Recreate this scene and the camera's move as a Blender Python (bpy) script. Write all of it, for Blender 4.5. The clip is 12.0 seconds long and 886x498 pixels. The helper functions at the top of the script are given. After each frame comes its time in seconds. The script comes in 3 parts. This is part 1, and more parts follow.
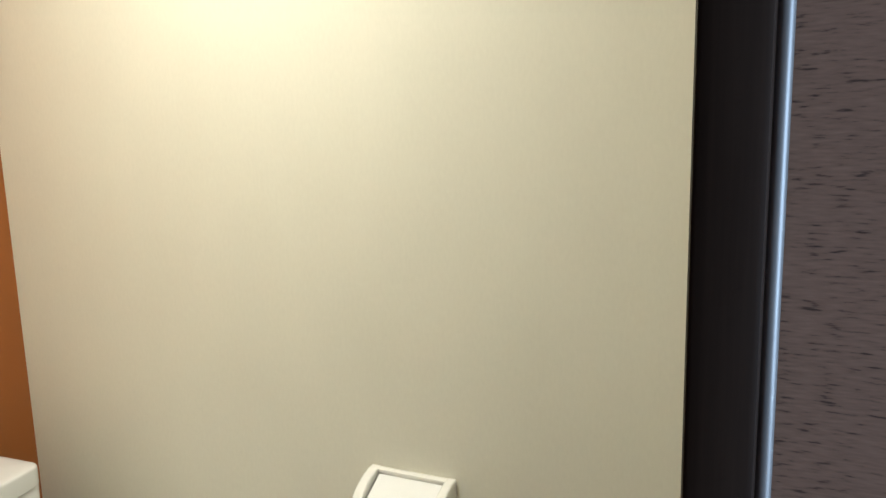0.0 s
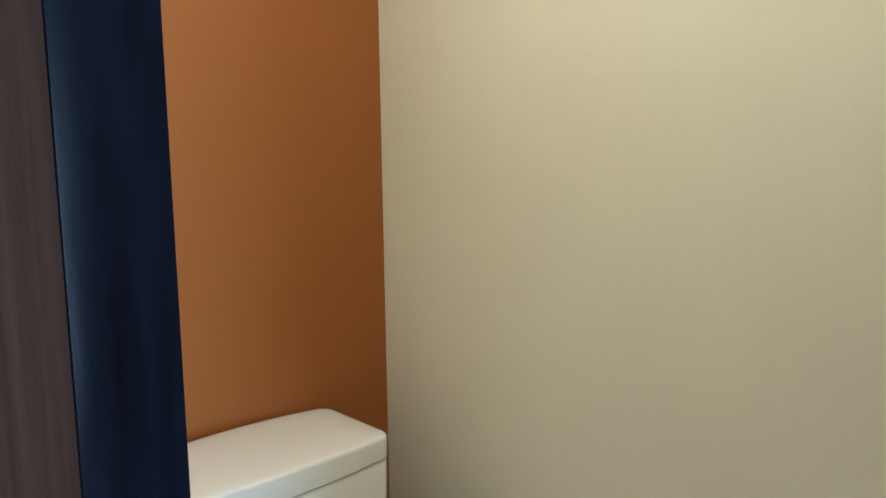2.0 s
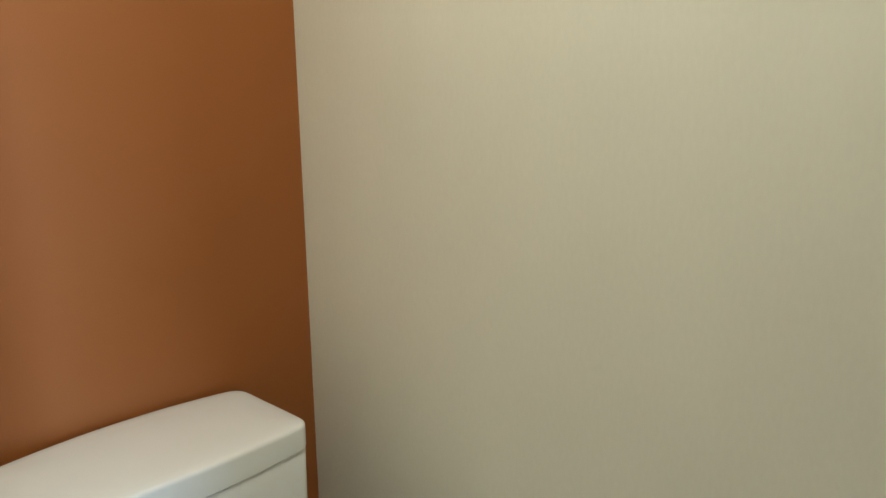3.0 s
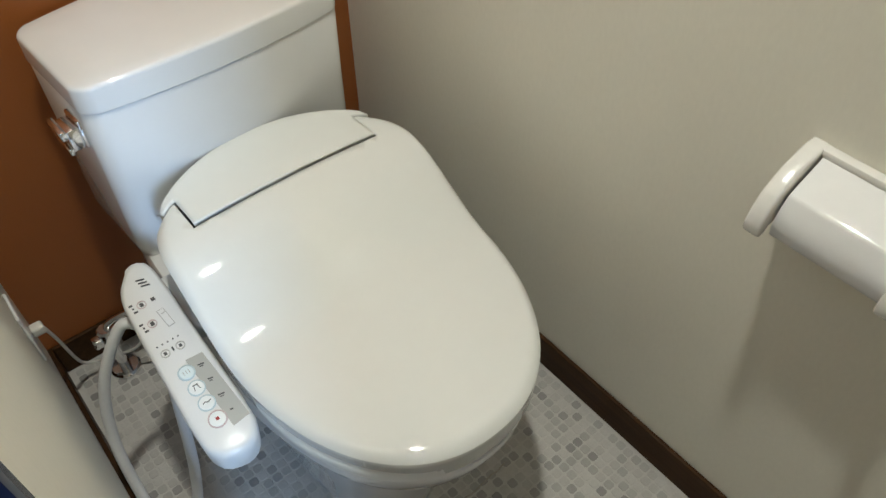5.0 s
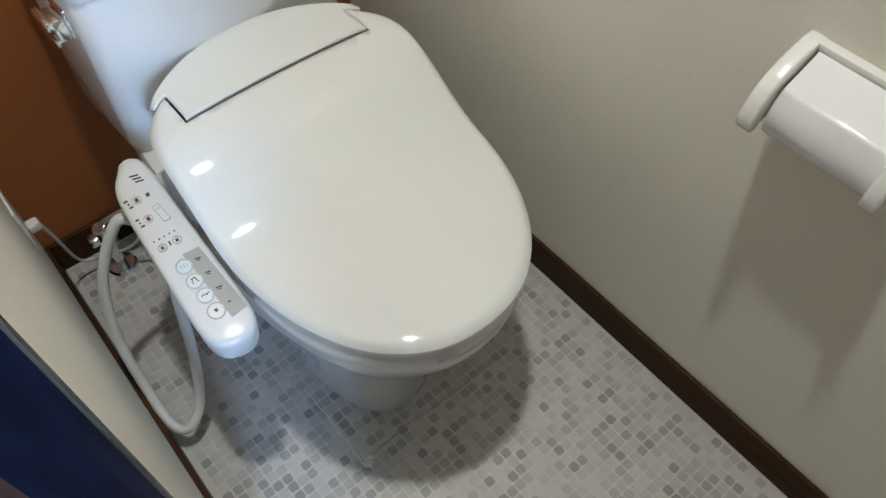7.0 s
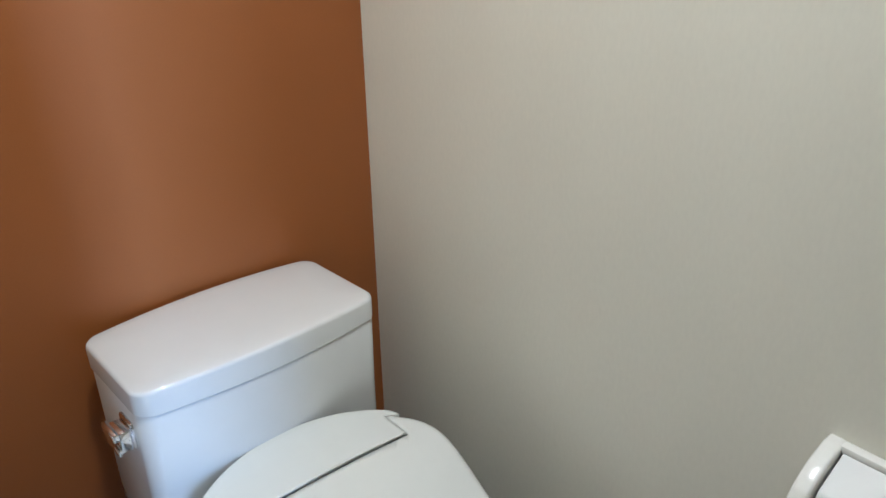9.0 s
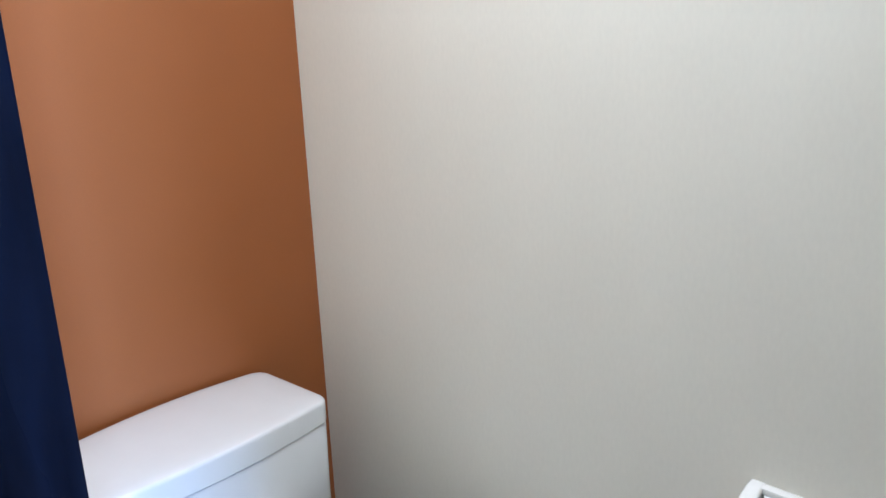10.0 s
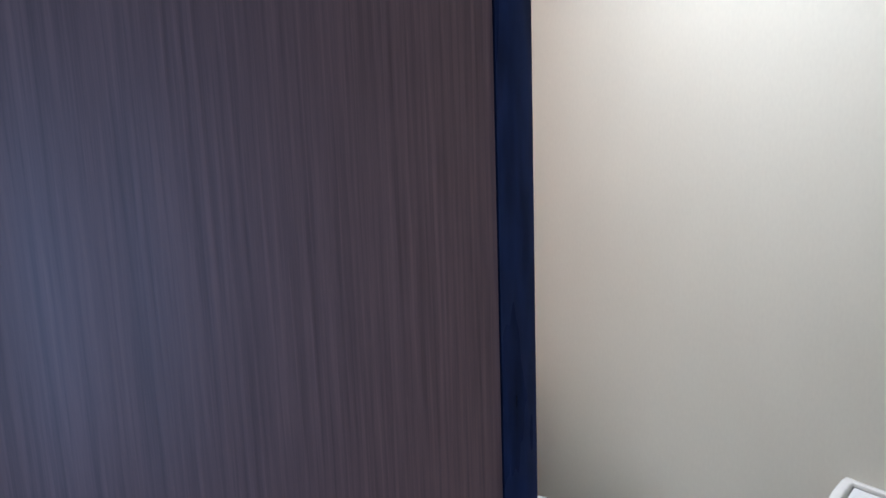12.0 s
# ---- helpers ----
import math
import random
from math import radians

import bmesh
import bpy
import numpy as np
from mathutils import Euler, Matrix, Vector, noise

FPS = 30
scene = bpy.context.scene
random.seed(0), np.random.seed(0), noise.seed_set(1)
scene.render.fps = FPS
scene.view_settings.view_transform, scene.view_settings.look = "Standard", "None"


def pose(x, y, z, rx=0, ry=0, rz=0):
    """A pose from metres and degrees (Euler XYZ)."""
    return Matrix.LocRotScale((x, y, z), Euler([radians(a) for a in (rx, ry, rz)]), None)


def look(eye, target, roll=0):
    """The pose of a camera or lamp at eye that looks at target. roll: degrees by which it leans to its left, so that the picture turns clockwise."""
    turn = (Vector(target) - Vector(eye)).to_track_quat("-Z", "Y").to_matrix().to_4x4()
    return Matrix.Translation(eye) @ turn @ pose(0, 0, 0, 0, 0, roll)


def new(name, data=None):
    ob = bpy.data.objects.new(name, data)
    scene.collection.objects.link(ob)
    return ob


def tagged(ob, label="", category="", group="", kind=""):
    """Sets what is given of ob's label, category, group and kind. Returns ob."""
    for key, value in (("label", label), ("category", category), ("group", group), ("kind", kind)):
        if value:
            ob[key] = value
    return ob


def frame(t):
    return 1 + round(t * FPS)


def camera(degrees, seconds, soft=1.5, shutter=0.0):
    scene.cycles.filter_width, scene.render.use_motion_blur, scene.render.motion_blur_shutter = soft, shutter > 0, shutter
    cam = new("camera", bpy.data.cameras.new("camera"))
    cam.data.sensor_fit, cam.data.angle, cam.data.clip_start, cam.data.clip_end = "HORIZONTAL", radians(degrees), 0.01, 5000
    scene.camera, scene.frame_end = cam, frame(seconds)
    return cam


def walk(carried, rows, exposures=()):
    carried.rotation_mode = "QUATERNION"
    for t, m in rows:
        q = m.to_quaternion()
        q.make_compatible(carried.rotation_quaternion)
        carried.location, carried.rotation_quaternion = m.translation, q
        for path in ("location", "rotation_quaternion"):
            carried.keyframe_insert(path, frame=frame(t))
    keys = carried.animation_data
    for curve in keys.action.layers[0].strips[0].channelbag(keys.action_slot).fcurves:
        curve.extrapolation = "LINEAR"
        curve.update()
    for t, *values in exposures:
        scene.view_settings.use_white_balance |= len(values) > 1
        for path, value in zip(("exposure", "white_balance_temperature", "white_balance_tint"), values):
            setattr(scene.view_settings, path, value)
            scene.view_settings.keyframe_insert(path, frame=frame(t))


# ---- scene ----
cam = camera(61.7, 12.0)
PATH = [
    (0, (-1.116, -1.574, 1.394), (0.683, -0.764, 1.063), -1.4),
    (0.5, (-1.162, -1.501, 1.38), (0.502, -0.431, 1.089), -0.5),
    (1, (-1.115, -1.474, 1.349), (0.402, -0.199, 1.077), -1.1),
    (1.5, (-1.009, -1.394, 1.262), (0.319, 0.085, 1.037), -0.0),
    (2, (-0.91, -1.281, 1.241), (0.364, 0.238, 0.975), -0.7),
    (2.5, (-0.804, -1.182, 1.237), (0.548, 0.262, 0.94), -0.9),
    (4.5, (-0.708, -1.157, 1.277), (0.296, 0.077, 0.062), 0.3),
    (5, (-0.707, -1.147, 1.286), (0.151, -0.104, -0.189), -0.4),
    (5.5, (-0.705, -1.15, 1.284), (0.055, -0.22, -0.315), -0.5),
    (6, (-0.71, -1.151, 1.283), (0.012, -0.295, -0.374), 0.2),
    (6.5, (-0.716, -1.154, 1.283), (-0.006, -0.333, -0.397), 0.8),
    (8.5, (-0.753, -1.182, 1.303), (0.32, 0.136, 0.25), -0.2),
    (9, (-0.773, -1.162, 1.336), (0.378, 0.238, 0.49), -0.9),
    (9.5, (-0.783, -1.214, 1.326), (0.399, 0.268, 0.687), -1.5),
    (10, (-0.869, -1.236, 1.324), (0.504, 0.124, 0.807), -2.2),
    (10.5, (-0.98, -1.3, 1.33), (0.55, -0.106, 0.845), -1.5),
    (11, (-1.118, -1.388, 1.351), (0.48, -0.274, 0.899), -1.4),
    (11.5, (-1.229, -1.394, 1.4), (0.203, -0.06, 0.991), -2.4),
    (12, (-1.362, -1.525, 1.473), (-0.202, 0.066, 1.119), -2.0),
]

EXPOSURES = [(0.0, 0.50, 6750, 4), (0.5, 0.27, 6900, 4), (1.0, 0.05, 7050, 3), (2.0, -0.10, 6950, 1), (2.5, -0.13, 6850, 0), (4.5, 0.08, 6450, 4), (6.5, 0.04, 6200, 9), (8.5, 0.08, 5720, 8), (9.5, 0.18, 5430, 9), (10.0, 0.41, 5250, 13), (10.5, 0.26, 5350, 13), (12.0, 0.15, 5330, 15)]
walk(cam, [(t, look(eye, target, roll)) for t, eye, target, roll in PATH], EXPOSURES)

LEAF_TURN = -3.0
LID_HALF, LID_TIP = 0.2165, -0.839
SKEW = 0.022   # the seat stands a little askew
# ---- plan (metres): the corner behind the toilet is the origin, x to the wall with the paper holder, y to the orange wall ----
XW = -0.775            # inner face of the door wall
XH = -0.835            # hall face of the door wall
YD0, YD1 = -1.5447, -0.893   # door opening
YS = -1.72             # front wall of the room
ZC = 2.52              # ceiling
HX, HY0, HY1 = -1.95, -3.60, 0.60   # hall: far wall, window wall, end wall
CX = -0.358            # the toilet's middle line

# ---- light ----
world = bpy.data.worlds.new("world")
scene.world = world
world.use_nodes = True
wn = world.node_tree
sky = wn.nodes.new("ShaderNodeTexSky")
sky.sky_type = 'NISHITA'
sky.sun_disc = False
sky.sun_elevation = radians(40)
sky.sun_rotation = radians(60)
wn.links.new(sky.outputs[0], wn.nodes["Background"].inputs[0])
wn.nodes["Background"].inputs[1].default_value = 0.10


def area_lamp(name, place, target, size, size_y, power, colour, shape='RECTANGLE'):
    data = bpy.data.lights.new(name, 'AREA')
    data.shape = shape
    data.size = size
    if shape == 'RECTANGLE':
        data.size_y = size_y
    data.energy = power
    data.color = colour
    ob = new(name, data)
    ob.matrix_world = look(place, target)
    return ob


LAMP_AT = (-0.46, -0.72, 2.455)
lamp_light = area_lamp("lamp_light", LAMP_AT, (LAMP_AT[0], LAMP_AT[1], 0.0), 0.105, 0.105, 9.5, (1.0, 0.975, 0.90), 'DISK')
lamp_light.data.spread = radians(127)
area_lamp("window_light", (-1.54, HY0 + 0.03, 1.12), (-0.80, -0.9, 0.7), 0.32, 1.45, 86.0, (0.43, 0.645, 1.0))


# ---- materials ----
def mat(name, colour, rough=0.5, metal=0.0, vary=0.06, scale=6.0, grain=80.0, bump=0.05, stretch=(1, 1, 1), coat=0.0, rough_vary=0.08, bump_distance=0.002):
    """A surface with variation at two scales, and fine relief."""
    m = bpy.data.materials.new(name)
    m.use_nodes = True
    nt = m.node_tree
    b = nt.nodes["Principled BSDF"]
    tc = nt.nodes.new("ShaderNodeTexCoord")
    mp = nt.nodes.new("ShaderNodeMapping")
    mp.inputs["Scale"].default_value = stretch
    nt.links.new(tc.outputs["Object"], mp.inputs[0])
    big = nt.nodes.new("ShaderNodeTexNoise")
    big.inputs["Scale"].default_value = scale
    big.inputs["Detail"].default_value = 3
    fine = nt.nodes.new("ShaderNodeTexNoise")
    fine.inputs["Scale"].default_value = grain
    fine.inputs["Detail"].default_value = 4
    for n in (big, fine):
        nt.links.new(mp.outputs[0], n.inputs["Vector"])
    add = nt.nodes.new("ShaderNodeMath")
    add.operation = 'ADD'
    nt.links.new(big.outputs[0], add.inputs[0])
    nt.links.new(fine.outputs[0], add.inputs[1])
    rng = nt.nodes.new("ShaderNodeMapRange")
    rng.inputs["From Min"].default_value = 0.6
    rng.inputs["From Max"].default_value = 1.4
    rng.inputs["To Min"].default_value = 1 - vary
    rng.inputs["To Max"].default_value = 1 + vary
    nt.links.new(add.outputs[0], rng.inputs[0])
    mul = nt.nodes.new("ShaderNodeVectorMath")
    mul.operation = 'SCALE'
    mul.inputs[0].default_value = colour
    nt.links.new(rng.outputs[0], mul.inputs["Scale"])
    nt.links.new(mul.outputs[0], b.inputs["Base Color"])
    rr = nt.nodes.new("ShaderNodeMapRange")
    rr.inputs["From Min"].default_value = 0.3
    rr.inputs["From Max"].default_value = 0.7
    rr.inputs["To Min"].default_value = max(0.02, rough * (1 - rough_vary))
    rr.inputs["To Max"].default_value = min(1, rough * (1 + rough_vary))
    nt.links.new(big.outputs[0], rr.inputs[0])
    nt.links.new(rr.outputs[0], b.inputs["Roughness"])
    b.inputs["Metallic"].default_value = metal
    b.inputs["Coat Weight"].default_value = coat
    b.inputs["Coat Roughness"].default_value = 0.08
    if bump:
        bp = nt.nodes.new("ShaderNodeBump")
        bp.inputs["Strength"].default_value = bump
        bp.inputs["Distance"].default_value = bump_distance
        nt.links.new(fine.outputs[0], bp.inputs["Height"])
        nt.links.new(bp.outputs[0], b.inputs["Normal"])
    return m


def wood(name, dark, light, rough, along=(1, 1, 0.04), lines=70.0):
    """Veneer with fine straight grain along z."""
    m = mat(name, dark, rough, vary=0.1, scale=9, grain=lines, bump=0.12, stretch=along)
    nt = m.node_tree
    b = nt.nodes["Principled BSDF"]
    mp = next(n for n in nt.nodes if n.type == 'MAPPING')
    streak = nt.nodes.new("ShaderNodeTexNoise")
    streak.inputs["Scale"].default_value = lines
    streak.inputs["Detail"].default_value = 6
    streak.inputs["Roughness"].default_value = 0.7
    nt.links.new(mp.outputs[0], streak.inputs["Vector"])
    ramp = nt.nodes.new("ShaderNodeValToRGB")
    ramp.color_ramp.elements[0].position = 0.36
    ramp.color_ramp.elements[0].color = (*dark, 1)
    ramp.color_ramp.elements[1].position = 0.66
    ramp.color_ramp.elements[1].color = (*light, 1)
    nt.links.new(streak.outputs[0], ramp.inputs[0])
    nt.links.new(ramp.outputs[0], b.inputs["Base Color"])
    return m


def tile_material(name, per_object):
    """Printed mosaic tile: greys and creams dealt out at random."""
    m = mat(name, (0.4, 0.4, 0.38), 0.42, vary=0.1, scale=30, grain=400, bump=0.06)
    nt = m.node_tree
    b = nt.nodes["Principled BSDF"]
    if per_object:
        src = nt.nodes.new("ShaderNodeObjectInfo").outputs["Random"]
    else:
        src = nt.nodes.new("ShaderNodeNewGeometry").outputs["Random Per Island"]
    ramp = nt.nodes.new("ShaderNodeValToRGB")
    ramp.color_ramp.interpolation = 'CONSTANT'
    shades = [(0.0, (0.262, 0.253, 0.238)), (0.07, (0.310, 0.300, 0.280)), (0.18, (0.368, 0.355, 0.330)), (0.34, (0.405, 0.393, 0.365)),
              (0.46, (0.440, 0.427, 0.396)), (0.72, (0.485, 0.473, 0.441))]
    els = ramp.color_ramp.elements
    els[0].color = (*shades[0][1], 1)
    els[1].position, els[1].color = shades[1][0], (*shades[1][1], 1)
    for p, c in shades[2:]:
        e = els.new(p)
        e.color = (*c, 1)
    nt.links.new(src, ramp.inputs[0])
    mul = next(n for n in nt.nodes if n.type == 'VECT_MATH')
    nt.links.new(ramp.outputs[0], mul.inputs[0])
    return m


def grasscloth(name):
    """Woven brown wall covering with dark horizontal slubs."""
    m = mat(name, (0.135, 0.098, 0.080), 0.8, vary=0.25, scale=40, grain=160, bump=0.35, stretch=(0.5, 0.12, 1.6))
    nt = m.node_tree
    b = nt.nodes["Principled BSDF"]
    tc = next(n for n in nt.nodes if n.type == 'TEX_COORD')
    mp = nt.nodes.new("ShaderNodeMapping")
    mp.inputs["Scale"].default_value = (1, 58, 400)
    nt.links.new(tc.outputs["Object"], mp.inputs[0])
    n = nt.nodes.new("ShaderNodeTexNoise")
    n.inputs["Scale"].default_value = 2.2
    n.inputs["Detail"].default_value = 4
    nt.links.new(mp.outputs[0], n.inputs["Vector"])
    ramp = nt.nodes.new("ShaderNodeValToRGB")
    ramp.color_ramp.elements[0].position, ramp.color_ramp.elements[0].color = 0.30, (0.050, 0.027, 0.018, 1)
    ramp.color_ramp.elements[1].position, ramp.color_ramp.elements[1].color = 0.41, (0.150, 0.080, 0.052, 1)
    e = ramp.color_ramp.elements.new(0.75)
    e.color = (0.190, 0.104, 0.069, 1)
    nt.links.new(n.outputs[0], ramp.inputs[0])
    nt.links.new(ramp.outputs[0], b.inputs["Base Color"])
    return m


def dull(m, level):
    m.node_tree.nodes["Principled BSDF"].inputs["Specular IOR Level"].default_value = level
    return m


M_CREAM = mat("cream_wallpaper", (0.77, 0.744, 0.645), 0.55, vary=0.030, scale=7, grain=170, bump=0.12, stretch=(1, 1, 0.45), bump_distance=0.001)
M_ORANGE = dull(mat("terracotta_wallpaper", (0.305, 0.098, 0.024), 0.44, vary=0.05, scale=4, grain=350, bump=0.10, bump_distance=0.001), 0.44)
M_CEIL = mat("ceiling_paper", (0.84, 0.82, 0.78), 0.8, vary=0.03, grain=200, bump=0.2)
M_BASE = dull(wood("baseboard_wood", (0.034, 0.0145, 0.005), (0.062, 0.029, 0.0105), 0.5, along=(1, 0.05, 1)), 0.1)
M_DOOR = dull(wood("dark_veneer", (0.048, 0.0220, 0.0150), (0.087, 0.0420, 0.0300), 0.52, along=(1, 1, 0.018), lines=150), 0.22)
M_JAMB = dull(wood("dark_lacquer", (0.015, 0.0084, 0.0057), (0.027, 0.0157, 0.0108), 0.45, along=(1, 1, 0.03), lines=60), 0.07)
# hinge-side jamb: the blue daylight sheen from the window is put into the base colour
M_JAMB_SHEEN = dull(mat("lacquer_blue_sheen", (0.0050, 0.0072, 0.0165), 0.30, vary=0.85, scale=16, grain=60, bump=0.10, stretch=(1, 1, 0.15), rough_vary=0.35), 0.09)
M_BEAD = mat("aluminium_bead", (0.17, 0.155, 0.145), 0.50, metal=0.5, vary=0.1, scale=12, grain=120, stretch=(1, 1, 0.2))
M_GRASS = dull(grasscloth("brown_grasscloth"), 0.15)
M_HALLF = wood("hall_floor_wood", (0.08, 0.04, 0.02), (0.16, 0.085, 0.04), 0.4, along=(1, 0.05, 1), lines=40)
M_VINYL = mat("vinyl_ground", (0.50, 0.487, 0.450), 0.42, vary=0.12, scale=14, grain=300, bump=0.08)
M_TILE = tile_material("mosaic_print", True)
M_TILES = tile_material("mosaic_print_joined", False)
M_CERAMIC = mat("white_ceramic", (0.69, 0.69, 0.68), 0.06, vary=0.02, scale=3, grain=20, bump=0.0, coat=0.5)
M_PLASTIC = mat("ivory_plastic", (0.685, 0.69, 0.66), 0.045, vary=0.015, scale=3, grain=40, bump=0.0)
M_PANEL = mat("white_plastic", (0.66, 0.66, 0.645), 0.30, vary=0.02, scale=5, grain=300, bump=0.03)
M_GREY = mat("grey_print", (0.36, 0.36, 0.33), 0.4, vary=0.04, bump=0)
M_BLUE = mat("pale_blue_print", (0.40, 0.49, 0.52), 0.35, vary=0.04, bump=0)
M_PINK = mat("pale_pink_print", (0.46, 0.36, 0.35), 0.35, vary=0.04, bump=0)
M_KEY = mat("button_white", (0.72, 0.74, 0.73), 0.3, vary=0.03, bump=0)
M_PALE = mat("ice_blue_print", (0.60, 0.68, 0.69), 0.35, vary=0.04, bump=0)
M_INK = mat("dark_print", (0.06, 0.06, 0.06), 0.5, vary=0.05, bump=0)
# near-black that stands in for the shade inside the hinge gap
M_GAP_SHADE = mat("gap_shade", (0.05, 0.05, 0.048), 0.7, vary=0.1, bump=0.05)
M_RED = mat("red_print", (0.30, 0.03, 0.03), 0.5, vary=0.05, bump=0)
M_CHROME = mat("chrome", (0.78, 0.78, 0.79), 0.10, metal=1.0, vary=0.04, scale=20, bump=0)
M_HOSE = mat("grey_white_hose", (0.62, 0.62, 0.62), 0.34, vary=0.05, scale=15, grain=250, bump=0.08)
M_HOLDER = mat("holder_plastic", (0.76, 0.75, 0.71), 0.22, vary=0.03, scale=8, grain=120, bump=0.02)
M_COVER = mat("cover_plastic", (0.80, 0.80, 0.79), 0.06, vary=0.02, scale=5, grain=60, bump=0.0)
M_PAPER = mat("tissue_paper", (0.82, 0.81, 0.79), 0.95, vary=0.04, grain=300, bump=0.2)
M_CAULK = mat("dull_caulk", (0.36, 0.33, 0.28), 0.6, vary=0.3, scale=40, grain=200, bump=0.3)
M_SEAM = mat("worn_vinyl_edge", (0.60, 0.585, 0.55), 0.6, vary=0.25, scale=60, grain=250, bump=0.3)
M_CORD = mat("cord_vinyl", (0.66, 0.64, 0.58), 0.4, vary=0.05, bump=0)
M_GLASS = bpy.data.materials.new("window_glass")
M_GLASS.use_nodes = True
M_GLASS.node_tree.nodes["Principled BSDF"].inputs["Transmission Weight"].default_value = 1
M_GLASS.node_tree.nodes["Principled BSDF"].inputs["Roughness"].default_value = 0.02
M_BULB = bpy.data.materials.new("lit_lamp_glass")
M_BULB.use_nodes = True
M_BULB.node_tree.nodes["Principled BSDF"].inputs["Emission Color"].default_value = (1.0, 0.97, 0.90, 1)
M_BULB.node_tree.nodes["Principled BSDF"].inputs["Emission Strength"].default_value = 2


# ---- building helpers ----
def finish(bm, name, material, smooth=False, angle=40):
    bmesh.ops.recalc_face_normals(bm, faces=bm.faces)
    me = bpy.data.meshes.new(name)
    bm.to_mesh(me)
    bm.free()
    me.materials.append(material)
    if smooth:
        me.shade_smooth()
        me.set_sharp_from_angle(angle=radians(angle))
    return me


def part(name, bm, material, parent, label="", smooth=True, angle=40):
    ob = new(name, finish(bm, name, material, smooth, angle))
    ob.parent = parent
    if label:
        tagged(ob, label)
    return ob


def structure(name, bm, material, label, category, smooth=False):
    ob = new(name, finish(bm, name, material, smooth))
    return tagged(ob, label, category, kind="structure")


def thing(name, label, category, place=(0, 0, 0), group=""):
    ob = new(name)
    ob.location = place
    ob.empty_display_size = 0.05
    return tagged(ob, label, category, group)


def box(x0, x1, y0, y1, z0, z1, bevel=0.0, segments=2, bm=None):
    own = bm or bmesh.new()
    r = bmesh.ops.create_cube(own, size=1)
    m = Matrix.LocRotScale(((x0 + x1) / 2, (y0 + y1) / 2, (z0 + z1) / 2), None, (x1 - x0, y1 - y0, z1 - z0))
    bmesh.ops.transform(own, matrix=m, verts=r["verts"])
    if bevel:
        edges = list({e for v in r["verts"] for e in v.link_edges})
        bmesh.ops.bevel(own, geom=edges, offset=bevel, segments=segments, affect='EDGES', profile=0.5)
    return own


def loft(rings, cap=True):
    """Skin a stack of closed rings with equal counts."""
    bm = bmesh.new()
    vs = [[bm.verts.new(p) for p in ring] for ring in rings]
    n = len(rings[0])
    for a, b in zip(vs, vs[1:]):
        for i in range(n):
            j = (i + 1) % n
            bm.faces.new((a[i], a[j], b[j], b[i]))
    if cap:
        bm.faces.new(vs[0][::-1])
        bm.faces.new(vs[-1])
    return bm


def egg(half, back, front, z, cx=CX, n=72, blunt=2.2, back_blunt=3.4, widest=None):
    """A bowl's plan: blunt at the back, oval at the front (front is towards -y)."""
    mid = widest if widest is not None else back - 0.42 * (back - front)
    ring = []
    for i in range(n):
        a = 2 * math.pi * i / n
        c, s = math.cos(a), math.sin(a)
        e = blunt if s < 0 else back_blunt
        r = (abs(c) ** e + abs(s) ** e) ** (-1 / e)
        y = mid + r * s * ((mid - front) if s < 0 else (back - mid))
        ring.append((cx + half * r * c + SKEW * min(0.0, y + 0.30), y, z))
    return ring


def slab_ring(x0, x1, y0, y1, z, corner, bow=0.0, n=9, bow_back=0.0):
    """A rectangle with round corners; the front (-y) and back sides may bow out."""
    ring = []
    for cx, cy, a0 in ((x1 - corner, y1 - corner, 0), (x0 + corner, y1 - corner, 90), (x0 + corner, y0 + corner, 180), (x1 - corner, y0 + corner, 270)):
        for k in range(n):
            a = radians(a0 + 90 * k / (n - 1))
            ring.append([cx + corner * math.cos(a), cy + corner * math.sin(a), z])
        if a0 == 0:
            for k in range(1, 16):
                ring.append([x1 - corner - (x1 - x0 - 2 * corner) * k / 16, y1, z])
        if a0 == 180:
            for k in range(1, 16):
                ring.append([x0 + corner + (x1 - x0 - 2 * corner) * k / 16, y0, z])
    for p in ring:
        if p[1] < (y0 + y1) / 2:
            u = (p[0] - (x0 + x1) / 2) / ((x1 - x0) / 2)
            p[1] -= bow * (1 - u * u)
        else:
            u = (p[0] - (x0 + x1) / 2) / ((x1 - x0) / 2)
            p[1] += bow_back * (1 - u * u)
    return [tuple(p) for p in ring]


def tube(points, radius, sides=12, steps=10):
    """A round tube on a smooth curve through the points."""
    P = [Vector(p) for p in points]
    P = [2 * P[0] - P[1]] + P + [2 * P[-1] - P[-2]]
    path = []
    for i in range(1, len(P) - 2):
        for k in range(steps):
            t = k / steps
            path.append(0.5 * (2 * P[i] + (P[i + 1] - P[i - 1]) * t + (2 * P[i - 1] - 5 * P[i] + 4 * P[i + 1] - P[i + 2]) * t * t
                               + (3 * P[i] - P[i - 1] - 3 * P[i + 1] + P[i + 2]) * t ** 3))
    path.append(P[-2])
    rings, side = [], None
    for i, p in enumerate(path):
        d = (path[min(i + 1, len(path) - 1)] - path[max(i - 1, 0)]).normalized()
        if side is None:
            side = d.orthogonal().normalized()
        side = (side - d * side.dot(d)).normalized()
        up = d.cross(side)
        rings.append([tuple(p + radius * (math.cos(a) * side + math.sin(a) * up)) for a in (2 * math.pi * k / sides for k in range(sides))])
    return loft(rings)


